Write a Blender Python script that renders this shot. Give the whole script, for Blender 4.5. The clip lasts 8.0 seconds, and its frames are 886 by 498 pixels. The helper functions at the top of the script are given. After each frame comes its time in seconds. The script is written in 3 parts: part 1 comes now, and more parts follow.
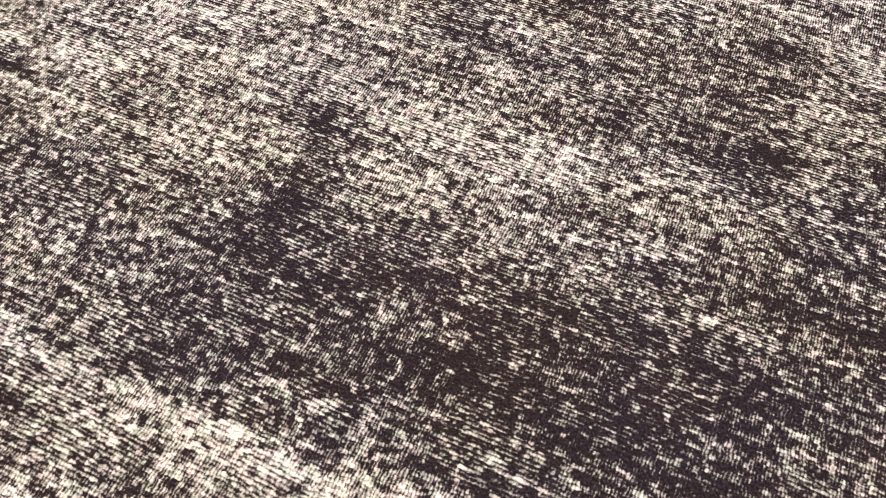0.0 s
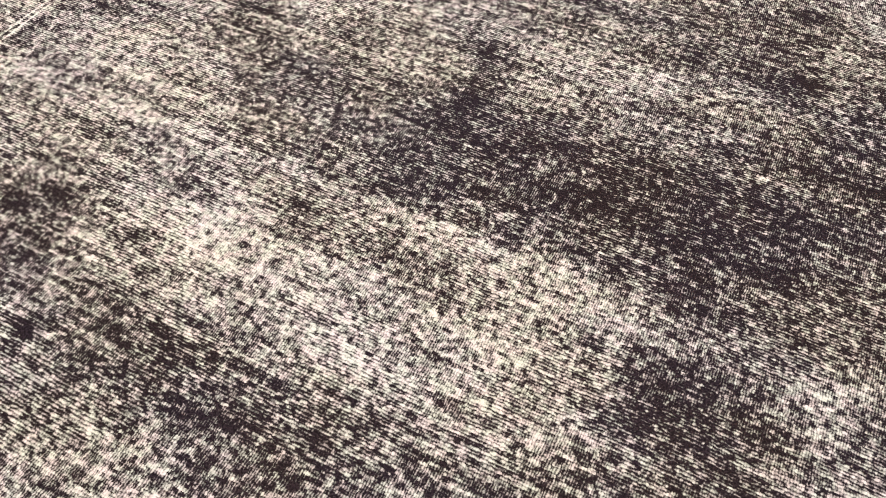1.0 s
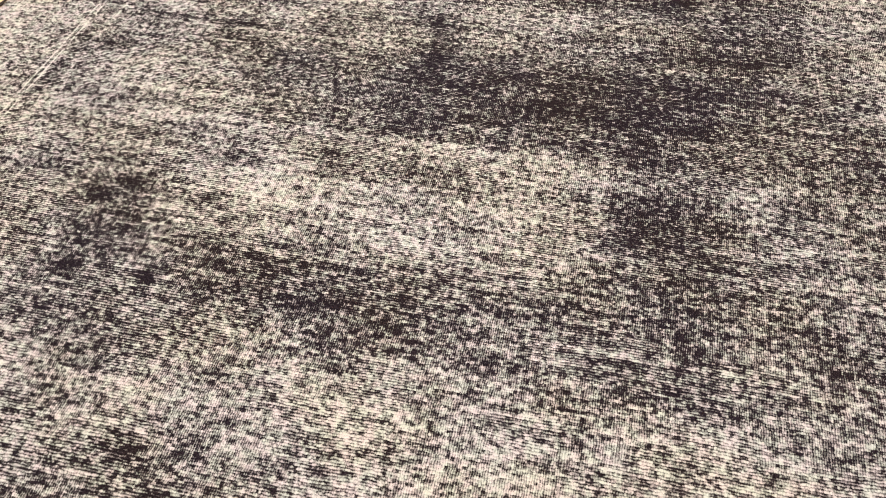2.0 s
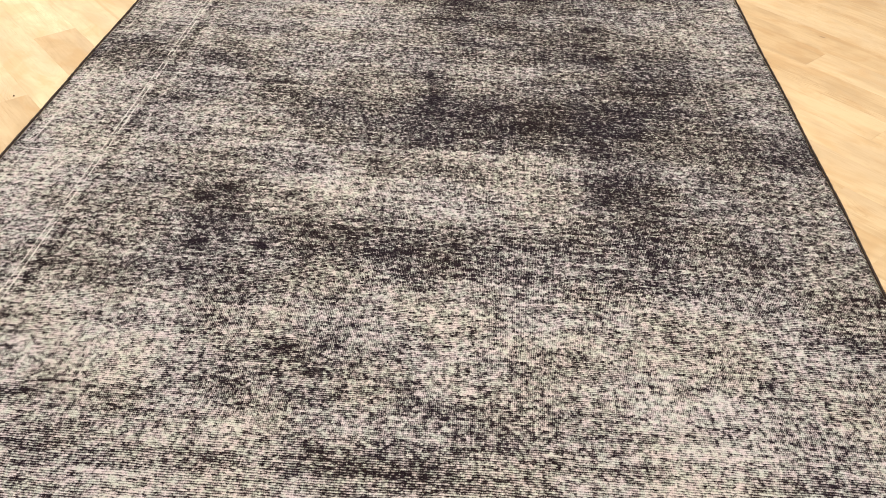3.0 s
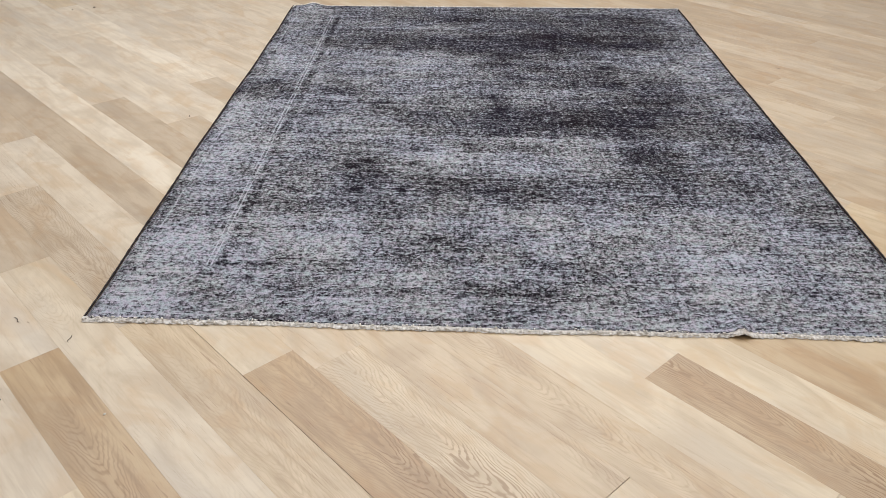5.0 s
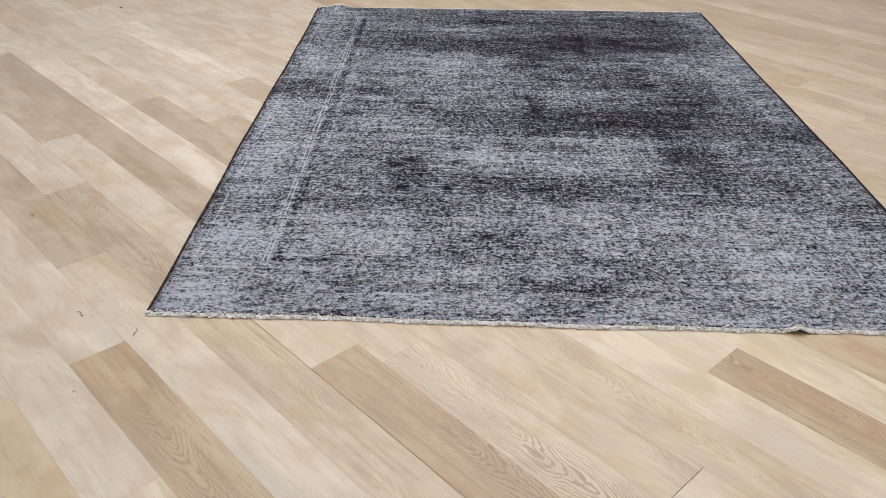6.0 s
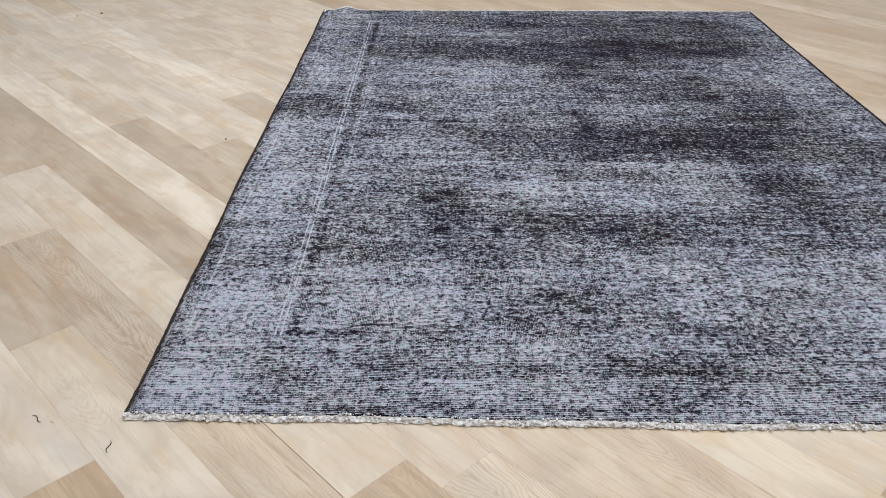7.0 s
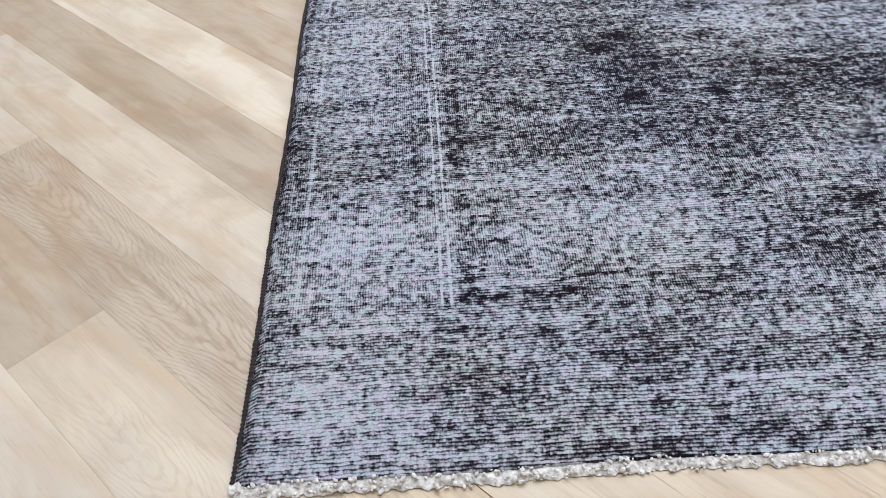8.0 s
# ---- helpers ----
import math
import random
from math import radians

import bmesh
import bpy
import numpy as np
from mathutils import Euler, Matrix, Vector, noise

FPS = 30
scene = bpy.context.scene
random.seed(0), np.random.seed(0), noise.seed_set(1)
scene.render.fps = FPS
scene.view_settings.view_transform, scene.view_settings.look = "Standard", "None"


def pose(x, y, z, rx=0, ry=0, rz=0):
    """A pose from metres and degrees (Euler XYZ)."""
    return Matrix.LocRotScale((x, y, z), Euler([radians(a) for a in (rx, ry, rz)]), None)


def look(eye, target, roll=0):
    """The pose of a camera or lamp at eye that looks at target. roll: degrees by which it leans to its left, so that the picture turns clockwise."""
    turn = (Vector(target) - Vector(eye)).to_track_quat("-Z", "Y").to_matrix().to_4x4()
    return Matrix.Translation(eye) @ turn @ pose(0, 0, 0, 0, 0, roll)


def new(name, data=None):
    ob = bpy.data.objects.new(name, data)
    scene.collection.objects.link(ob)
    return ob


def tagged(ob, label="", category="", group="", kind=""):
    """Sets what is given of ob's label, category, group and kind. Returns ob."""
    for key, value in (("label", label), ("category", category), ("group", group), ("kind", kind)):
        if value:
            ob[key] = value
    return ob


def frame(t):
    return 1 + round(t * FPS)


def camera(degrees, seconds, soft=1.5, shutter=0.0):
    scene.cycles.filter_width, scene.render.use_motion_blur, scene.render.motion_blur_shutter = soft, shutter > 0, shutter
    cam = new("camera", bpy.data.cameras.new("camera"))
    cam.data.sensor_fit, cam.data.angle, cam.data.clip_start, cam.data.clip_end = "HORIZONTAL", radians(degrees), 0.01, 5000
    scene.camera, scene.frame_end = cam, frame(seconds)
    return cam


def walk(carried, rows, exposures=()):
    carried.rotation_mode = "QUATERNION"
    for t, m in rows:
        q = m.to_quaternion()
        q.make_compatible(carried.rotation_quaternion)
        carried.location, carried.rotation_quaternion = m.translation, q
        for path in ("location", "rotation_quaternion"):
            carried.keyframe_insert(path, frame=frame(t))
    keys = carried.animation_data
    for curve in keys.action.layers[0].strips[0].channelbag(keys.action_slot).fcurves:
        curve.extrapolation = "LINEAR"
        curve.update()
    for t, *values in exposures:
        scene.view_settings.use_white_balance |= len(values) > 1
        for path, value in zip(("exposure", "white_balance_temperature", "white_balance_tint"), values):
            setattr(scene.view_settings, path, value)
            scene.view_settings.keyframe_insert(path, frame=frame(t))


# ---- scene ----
cam = camera(58.1, 8.0, soft=0.9)
PATH = [
    (0, (1.665, 1.072, 0.868), (1.238, 2.11, -0.787), 1.9),
    (0.5, (1.659, 0.754, 1.015), (1.179, 1.831, -0.6), 2.2),
    (1, (1.688, 0.507, 1.073), (1.168, 1.604, -0.517), 1.5),
    (1.5, (1.709, 0.287, 1.12), (1.248, 1.454, -0.437), -0.4),
    (2, (1.628, 0.005, 1.19), (1.306, 1.271, -0.325), -1.9),
    (2.2, (1.561, -0.122, 1.23), (1.31, 1.185, -0.263), -1.1),
    (3.3, (1.296, -0.927, 1.376), (1.258, 0.651, 0.148), 2.4),
    (3.5, (1.245, -1.056, 1.397), (1.213, 0.552, 0.208), 2.0),
    (4, (1.145, -1.35, 1.43), (1.132, 0.318, 0.325), 1.9),
    (4.5, (1.124, -1.611, 1.379), (1.094, 0.07, 0.296), 1.1),
    (4.7, (1.092, -1.681, 1.359), (1.064, 0.007, 0.288), 0.8),
    (5.8, (0.857, -1.811, 1.349), (0.854, -0.105, 0.306), 1.7),
    (6, (0.839, -1.792, 1.344), (0.83, -0.088, 0.297), 1.4),
    (6.5, (0.778, -1.584, 1.283), (0.78, 0.12, 0.236), 1.7),
    (7, (0.671, -1.251, 1.197), (0.675, 0.456, 0.154), 0.9),
    (7.5, (0.468, -0.906, 1.069), (0.486, 0.738, -0.07), -0.3),
    (8, (0.262, -0.508, 0.863), (0.288, 0.951, -0.505), -2.7),
]
# seconds, stops, kelvin, tint: the clip's camera drifts from a warm to a cool picture
TONE = [
    (0.0, 0.86, 8350, 13),
    (1.0, 0.70, 8250, 13),
    (2.0, 0.57, 8400, 12),
    (3.5, 0.22, 8000, 11),
    (4.0, 0.0, 7200, 8),
    (4.5, -0.05, 6450, 10),
    (6.0, -0.15, 5900, 11),
    (7.0, -0.11, 5700, 10),
    (8.0, 0.0, 5620, 10),
]
walk(cam, [(t, look(eye, target, roll)) for t, eye, target, roll in PATH], TONE)

# ---------------------------------------------------------------- the plan
ALONG = radians(-45.72)                      # direction of the floor boards
U0, U1, V0, V1 = -5.2, 3.6, -2.6, 6.6        # the room, along and across the boards
HIGH = 3.0
BOARD, SEAM0 = 0.1511, -0.0918               # board width and the place of one seam
RUG_W = 2.405
PILE_TOP = 0.009


def rug_len(x):
    """The rug is a little longer on one side than on the other."""
    return 3.248 + 0.106 * x / RUG_W


ROOM = Matrix.Rotation(ALONG, 4, "Z")        # room axes (along, across, up) to world

# ---------------------------------------------------------------- world and light
world = bpy.data.worlds.new("sky")
scene.world = world
world.use_nodes = True
sky = world.node_tree.nodes.new("ShaderNodeTexSky")
sky.sky_type, sky.sun_disc = "NISHITA", False
sky.sun_elevation, sky.sun_rotation = radians(40), radians(20)
world.node_tree.links.new(sky.outputs["Color"], world.node_tree.nodes["Background"].inputs["Color"])
world.node_tree.nodes["Background"].inputs["Strength"].default_value = 0.1


def added_area_lamp(name, m, width, height, watts):
    """An added rectangular lamp with no seen source; it shines along its -z."""
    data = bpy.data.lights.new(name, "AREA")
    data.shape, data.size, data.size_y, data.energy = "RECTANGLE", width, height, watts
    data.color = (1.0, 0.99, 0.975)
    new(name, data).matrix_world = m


LAMP_OPENING = dict(u0=-3.3, u1=1.9, v0=-0.2, v1=5.0)         # ceiling opening made for the added overhead lamp
added_area_lamp("added_overhead_lamp", ROOM @ pose((LAMP_OPENING["u0"] + LAMP_OPENING["u1"]) / 2, (LAMP_OPENING["v0"] + LAMP_OPENING["v1"]) / 2, HIGH + 0.15),
             LAMP_OPENING["u1"] - LAMP_OPENING["u0"], LAMP_OPENING["v1"] - LAMP_OPENING["v0"], 245)


# ---------------------------------------------------------------- node helpers
class Nodes:
    def __init__(self, name):
        self.mat = bpy.data.materials.new(name)
        self.mat.use_nodes = True
        self.tree = self.mat.node_tree
        self.bsdf = self.tree.nodes["Principled BSDF"]

    def put(self, socket, value):
        if isinstance(value, bpy.types.NodeSocket):
            self.tree.links.new(value, socket)
        else:
            socket.default_value = value

    def add(self, kind, **props):
        node = self.tree.nodes.new(kind)
        for key, value in props.items():
            setattr(node, key, value)
        return node

    def calc(self, op, a, b=0.0, c=0.0):
        node = self.add("ShaderNodeMath", operation=op)
        for socket, value in zip(node.inputs, (a, b, c)):
            self.put(socket, value)
        return node.outputs[0]

    def scaled(self, vector, x, y, z):
        node = self.add("ShaderNodeVectorMath", operation="MULTIPLY")
        self.put(node.inputs[0], vector)
        node.inputs[1].default_value = (x, y, z)
        return node.outputs[0]

    def moved(self, vector, by):
        node = self.add("ShaderNodeVectorMath", operation="ADD")
        self.put(node.inputs[0], vector)
        self.put(node.inputs[1], by)
        return node.outputs[0]

    def noise(self, vector, scale=1.0, detail=2.0, rough=0.5, warp=0.0):
        node = self.add("ShaderNodeTexNoise")
        self.put(node.inputs["Vector"], vector)
        node.inputs["Scale"].default_value, node.inputs["Detail"].default_value = scale, detail
        node.inputs["Roughness"].default_value, node.inputs["Distortion"].default_value = rough, warp
        return node.outputs["Fac"]

    def span(self, value, lo, hi, to_lo=0.0, to_hi=1.0, smooth=True):
        node = self.add("ShaderNodeMapRange", interpolation_type="SMOOTHSTEP" if smooth else "LINEAR")
        for socket, v in zip(node.inputs, (value, lo, hi, to_lo, to_hi)):
            self.put(socket, v)
        return node.outputs[0]

    def mix(self, fac, a, b, blend="MIX"):
        node = self.add("ShaderNodeMix", data_type="RGBA", blend_type=blend)
        self.put(node.inputs[0], fac)
        self.put(node.inputs[6], a if isinstance(a, bpy.types.NodeSocket) else (*a, 1))
        self.put(node.inputs[7], b if isinstance(b, bpy.types.NodeSocket) else (*b, 1))
        return node.outputs[2]

    def bump(self, height, strength, distance):
        node = self.add("ShaderNodeBump")
        node.inputs["Strength"].default_value, node.inputs["Distance"].default_value = strength, distance
        self.put(node.inputs["Height"], height)
        self.put(self.bsdf.inputs["Normal"], node.outputs[0])

    def finish(self, colour, rough, sheen=0.0):
        self.put(self.bsdf.inputs["Base Color"], colour)
        self.put(self.bsdf.inputs["Roughness"], rough)
        self.bsdf.inputs["Sheen Weight"].default_value = sheen
        return self.mat


# ---------------------------------------------------------------- materials
def plaster():
    n = Nodes("white_plaster")
    p = n.add("ShaderNodeTexCoord").outputs["Object"]
    f = n.noise(p, 3.0, 4.0)
    n.bump(n.noise(p, 90.0, 3.0), 0.15, 0.002)
    return n.finish(n.mix(f, (0.76, 0.75, 0.72), (0.82, 0.81, 0.79)), 0.85)


def oak():
    """Pale brushed oak; each board has its own tone, grain and figure."""
    n = Nodes("pale_oak")
    info = n.add("ShaderNodeObjectInfo")
    p = n.add("ShaderNodeTexCoord").outputs["Object"]
    shift = n.add("ShaderNodeCombineXYZ")
    n.put(shift.inputs[0], n.calc("MULTIPLY", info.outputs["Random"], 37.0))
    n.put(shift.inputs[1], n.calc("MULTIPLY", info.outputs["Random"], 11.0))
    q = n.moved(p, shift.outputs[0])
    # growth rings: chevrons that run along the middle of some boards
    local = n.add("ShaderNodeSeparateXYZ")
    n.put(local.inputs[0], p)
    middle = n.calc("ADD", n.calc("MULTIPLY", n.calc("FRACT", n.calc("MULTIPLY", info.outputs["Random"], 13.7)), 0.07), 0.04)
    off = n.calc("ADD", n.calc("SUBTRACT", local.outputs[1], middle), n.calc("MULTIPLY", n.calc("SUBTRACT", n.noise(n.scaled(q, 2.2, 2.0, 1.0), 1.0, 2.0), 0.5), 0.09))
    slope = n.calc("POWER", n.calc("DIVIDE", n.calc("ABSOLUTE", off), 0.016), 1.4)
    sway = n.calc("MULTIPLY", n.noise(n.scaled(q, 9.0, 22.0, 1.0), 1.0, 3.0), 5.0)
    ring = n.calc("SINE", n.calc("MULTIPLY", n.calc("ADD", n.calc("ADD", n.calc("DIVIDE", local.outputs[0], 0.042), slope), sway), 2 * math.pi))
    flame = n.span(ring, 0.0, 1.0)
    where = n.calc("MULTIPLY", n.span(n.noise(n.scaled(q, 1.3, 3.0, 1.0), 1.0, 2.0), 0.47, 0.60), n.span(n.calc("ABSOLUTE", off), 0.07, 0.03))
    where = n.calc("MULTIPLY", n.calc("ADD", where, n.span(info.outputs["Alpha"], 0.6, 1.0, 0.0, 0.5)), info.outputs["Alpha"])
    streak = n.noise(n.scaled(q, 2.5, 48.0, 1.0), 1.0, 4.0, 0.65, 0.2)
    pores = n.noise(n.scaled(q, 16.0, 380.0, 1.0), 1.0, 2.0, 0.6)
    cloud = n.noise(n.scaled(q, 3.6, 9.0, 1.0), 1.0, 4.0, 0.55, 0.9)
    warm = n.noise(n.moved(n.scaled(q, 5.5, 10.0, 1.0), (3.0, 9.0, 0.0)), 1.0, 3.0, 0.55, 0.9)
    tone = info.outputs["Color"]
    dark = n.mix(1.0, tone, (0.72, 0.64, 0.55), "MULTIPLY")
    pale = n.mix(1.0, tone, (1.12, 1.12, 1.11), "MULTIPLY")
    c = n.mix(n.span(cloud, 0.28, 0.64, 0.36, 1.0), dark, pale)
    c = n.mix(n.span(warm, 0.46, 0.68, 0.0, 0.6), c, n.mix(1.0, tone, (0.92, 0.78, 0.62), "MULTIPLY"))
    grey = n.span(n.noise(n.moved(n.scaled(q, 1.6, 6.0, 1.0), (21.0, 4.0, 0.0)), 1.0, 3.0, 0.5, 0.4), 0.5, 0.68)
    c = n.mix(n.calc("MULTIPLY", grey, 0.45), c, n.mix(1.0, tone, (0.90, 0.92, 0.98), "MULTIPLY"))
    c = n.mix(n.calc("MULTIPLY", n.span(streak, 0.45, 0.72), n.span(info.outputs["Alpha"], 0.2, 0.9, 0.34, 0.75)), c, dark)
    # long brown pores in short broken strokes, thicker on figured boards
    stroke = n.noise(n.scaled(q, 9.0, 210.0, 1.0), 1.0, 3.0, 0.6, 0.5)
    bunch = n.span(n.noise(n.moved(n.scaled(q, 2.4, 13.0, 1.0), (4.0, 17.0, 0.0)), 1.0, 3.0), 0.42, 0.62)
    inked = n.calc("MULTIPLY", n.span(stroke, 0.56, 0.68), n.calc("MULTIPLY", bunch, n.span(info.outputs["Alpha"], 0.0, 0.9, 0.30, 0.85)))
    c = n.mix(inked, c, n.mix(1.0, tone, (0.60, 0.49, 0.40), "MULTIPLY"))
    c = n.mix(n.calc("MULTIPLY", n.calc("MULTIPLY", flame, where), n.span(stroke, 0.35, 0.6, 0.45, 0.95)), c, n.mix(1.0, tone, (0.64, 0.54, 0.44), "MULTIPLY"))
    c = n.mix(n.calc("MULTIPLY", n.span(pores, 0.6, 0.75), 0.25), c, n.mix(1.0, tone, (0.5, 0.42, 0.35), "MULTIPLY"))
    knot = n.span(n.noise(n.scaled(q, 13.0, 30.0, 1.0), 1.0, 1.0), 0.80, 0.85)
    c = n.mix(n.calc("MULTIPLY", knot, 0.7), c, (0.16, 0.10, 0.06))
    n.bump(n.calc("ADD", streak, n.calc("MULTIPLY", pores, 0.6)), 0.12, 0.001)
    return n.finish(c, n.span(cloud, 0.2, 0.8, 0.30, 0.42))


def pile():
    """Worn, overdyed wool: a grid of knots, each row and each warp with its own runs of dyed and bleached wool."""
    n = Nodes("worn_overdyed_wool")
    p = n.add("ShaderNodeTexCoord").outputs["Object"]
    xyz = n.add("ShaderNodeSeparateXYZ")
    n.put(xyz.inputs[0], p)
    wear = n.add("ShaderNodeAttribute", attribute_name="wear").outputs["Fac"]
    rows_ = n.add("ShaderNodeAttribute", attribute_name="row").outputs["Fac"]
    sway = n.calc("MULTIPLY", n.noise(n.scaled(p, 5.0, 7.0, 1.0), 1.0, 2.0), 2.2)
    jog = n.calc("MULTIPLY", n.noise(n.scaled(p, 110.0, 90.0, 1.0), 1.0, 2.0), 1.4)
    # here the rows stand out, there the warps; at the rug's ends the rows alone
    lean = n.span(n.noise(n.moved(n.scaled(p, 5.0, 6.0, 1.0), (5.0, 1.0, 0.0)), 1.0, 2.0), 0.38, 0.62)
    lean = n.calc("MAXIMUM", lean, n.span(xyz.outputs[1], 0.42, 0.12))
    rib = n.calc("SINE", n.calc("MULTIPLY", n.calc("ADD", rows_, n.calc("MULTIPLY", jog, 0.6)), 2 * math.pi))
    row = n.calc("FLOOR", n.calc("ADD", n.calc("ADD", rows_, 0.25), n.calc("MULTIPLY", jog, 0.6)))
    slip = n.add("ShaderNodeTexWhiteNoise", noise_dimensions="1D")
    n.put(slip.inputs["W"], row)
    slip = n.calc("MULTIPLY", slip.outputs["Value"], n.span(lean, 0.3, 1.0, 0.1, 1.0))
    cols_ = n.calc("ADD", n.calc("ADD", n.calc("DIVIDE", xyz.outputs[0], 0.0041), sway), n.calc("ADD", jog, slip))
    warp = n.calc("SINE", n.calc("MULTIPLY", cols_, 2 * math.pi))
    col = n.calc("FLOOR", n.calc("ADD", cols_, 0.25))
    cell = n.add("ShaderNodeCombineXYZ")
    n.put(cell.inputs[0], col)
    n.put(cell.inputs[1], row)
    knot = n.add("ShaderNodeTexWhiteNoise", noise_dimensions="2D")
    n.put(knot.inputs["Vector"], cell.outputs[0])
    knot = knot.outputs["Value"]
    run = n.add("ShaderNodeCombineXYZ")
    n.put(run.inputs[0], n.calc("MULTIPLY", xyz.outputs[0], 85.0))
    n.put(run.inputs[1], n.calc("MULTIPLY", row, 0.81))
    runs = n.noise(run.outputs[0], 1.0, 2.0, 0.6)
    dash = n.noise(n.scaled(p, 62.0, 105.0, 1.0), 1.0, 3.0, 0.65, 0.3)
    mottle = n.noise(n.scaled(p, 40.0, 52.0, 1.0), 1.0, 3.0, 0.65, 0.3)
    fine = n.noise(n.scaled(p, 300.0, 300.0, 1.0), 1.0, 1.0)
    weft = n.noise(n.scaled(p, 5.0, 105.0, 1.0), 1.0, 3.0, 0.6)
    ends = n.noise(n.scaled(p, 120.0, 7.0, 1.0), 1.0, 2.0)
    v = wear
    for layer_, amount in ((knot, 0.32), (runs, 1.18), (dash, 1.58), (mottle, 1.25), (fine, 0.30), (weft, 0.68), (ends, 0.40)):
        v = n.calc("ADD", v, n.calc("MULTIPLY", n.calc("SUBTRACT", layer_, 0.5), amount))
    ribbed = n.calc("ADD", n.span(lean, 0.0, 1.0, 0.05, 0.18), n.span(xyz.outputs[1], 0.45, 0.08, 0.0, 0.07))
    v = n.calc("ADD", v, n.calc("MULTIPLY", rib, ribbed))
    v = n.calc("ADD", v, n.calc("MULTIPLY", warp, n.span(lean, 0.0, 1.0, 0.15, 0.05)))
    # guard lines of the old border, crisp but broken
    side = n.calc("MULTIPLY", n.span(xyz.outputs[1], 0.275, 0.285), n.span(xyz.outputs[1], 3.02, 3.0))
    gaps = n.span(n.noise(n.scaled(p, 4.0, 14.0, 1.0), 1.0, 3.0), 0.30, 0.58)
    xw = n.calc("ADD", xyz.outputs[0], n.calc("MULTIPLY", n.calc("SUBTRACT", n.noise(n.scaled(p, 1.0, 5.0, 1.0), 1.0, 3.0), 0.5), 0.009))
    for at, half, amount in ((0.058, 0.004, 0.24), (0.272, 0.003, 0.46), (0.286, 0.003, 0.50), (0.315, 0.018, -0.20),
                             (0.346, 0.003, 0.16), (0.240, 0.006, -0.10),
                             (2.090, 0.010, -0.10), (2.125, 0.003, 0.20), (2.150, 0.008, -0.08)):
        line = n.span(n.calc("ABSOLUTE", n.calc("SUBTRACT", xw, at)), half, half * 0.4)
        v = n.calc("ADD", v, n.calc("MULTIPLY", n.calc("MULTIPLY", line, n.calc("MULTIPLY", side, gaps)), amount))
    worn = n.span(v, 0.08, 1.0)
    hue = n.span(n.noise(n.scaled(p, 3.6, 4.6, 1.0), 1.0, 4.0, 0.6), 0.40, 0.60)
    hue2 = n.span(n.noise(n.moved(n.scaled(p, 5.0, 6.0, 1.0), (7.0, 3.0, 0.0)), 1.0, 3.0), 0.5, 0.68)
    pale = n.mix(hue, (0.452, 0.455, 0.484), (0.470, 0.466, 0.462))
    pale = n.mix(n.span(fine, 0.3, 0.7), n.mix(1.0, pale, (0.84, 0.84, 0.84), "MULTIPLY"), n.mix(1.0, pale, (1.04, 1.04, 1.04), "MULTIPLY"))
    tint = n.noise(n.moved(n.scaled(p, 45.0, 45.0, 1.0), (2.0, 8.0, 0.0)), 1.0, 2.0, 0.6)
    pale = n.mix(1.0, pale, n.mix(n.span(tint, 0.35, 0.65), (1.07, 0.975, 1.03), (0.94, 1.02, 0.98)), "MULTIPLY")
    dark = n.mix(hue, (0.0112, 0.0084, 0.0128), (0.0120, 0.0086, 0.0108))
    dark = n.mix(n.calc("MULTIPLY", hue2, 0.25), dark, (0.019, 0.0120, 0.0165))
    dark = n.mix(n.span(fine, 0.35, 0.7), n.mix(1.0, dark, (0.6, 0.6, 0.6), "MULTIPLY"), n.mix(1.0, dark, (1.7, 1.65, 1.65), "MULTIPLY"))
    n.bump(v, 0.35, 0.0012)
    n.bsdf.inputs["Specular IOR Level"].default_value = 0.03
    return n.finish(n.mix(worn, dark, pale), 0.95)


def yarn(name, a, b, scale, sheen=0.0):
    n = Nodes(name)
    p = n.add("ShaderNodeTexCoord").outputs["Object"]
    f = n.noise(p, scale, 3.0, 0.6)
    fine = n.noise(p, scale * 7, 2.0)
    n.bump(fine, 0.6, 0.001)
    return n.finish(n.mix(n.span(f, 0.3, 0.7), a, b), 0.9, sheen)


PLASTER, OAK, PILE = plaster(), oak(), pile()
COTTON = yarn("undyed_cotton", (0.48, 0.43, 0.37), (0.86, 0.81, 0.73), 150.0, 0.2)
CORD = yarn("dark_brown_wool", (0.008, 0.005, 0.005), (0.030, 0.016, 0.014), 120.0)


# ---------------------------------------------------------------- mesh helpers
def mesh_of(name, verts, faces, material, smooth=False):
    me = bpy.data.meshes.new(name)
    me.from_pydata([tuple(v) for v in verts], [], faces)
    me.materials.append(material)
    if smooth:
        me.shade_smooth()
    me.update()
    return me


def grid_mesh(name, co, rows, cols, material):
    """A sheet of rows x cols points."""
    r, c = np.meshgrid(np.arange(rows - 1), np.arange(cols - 1), indexing="ij")
    a = (r * cols + c).ravel()
    quads = np.stack([a, a + 1, a + cols + 1, a + cols], 1).astype(np.int32)
    me = bpy.data.meshes.new(name)
    me.vertices.add(rows * cols)
    me.vertices.foreach_set("co", co.astype(np.float32).ravel())
    me.loops.add(quads.size)
    me.loops.foreach_set("vertex_index", quads.ravel())
    me.polygons.add(len(quads))
    me.polygons.foreach_set("loop_start", np.arange(0, quads.size, 4, dtype=np.int32))
    me.materials.append(material)
    me.update(calc_edges=True)
    me.shade_smooth()
    return me


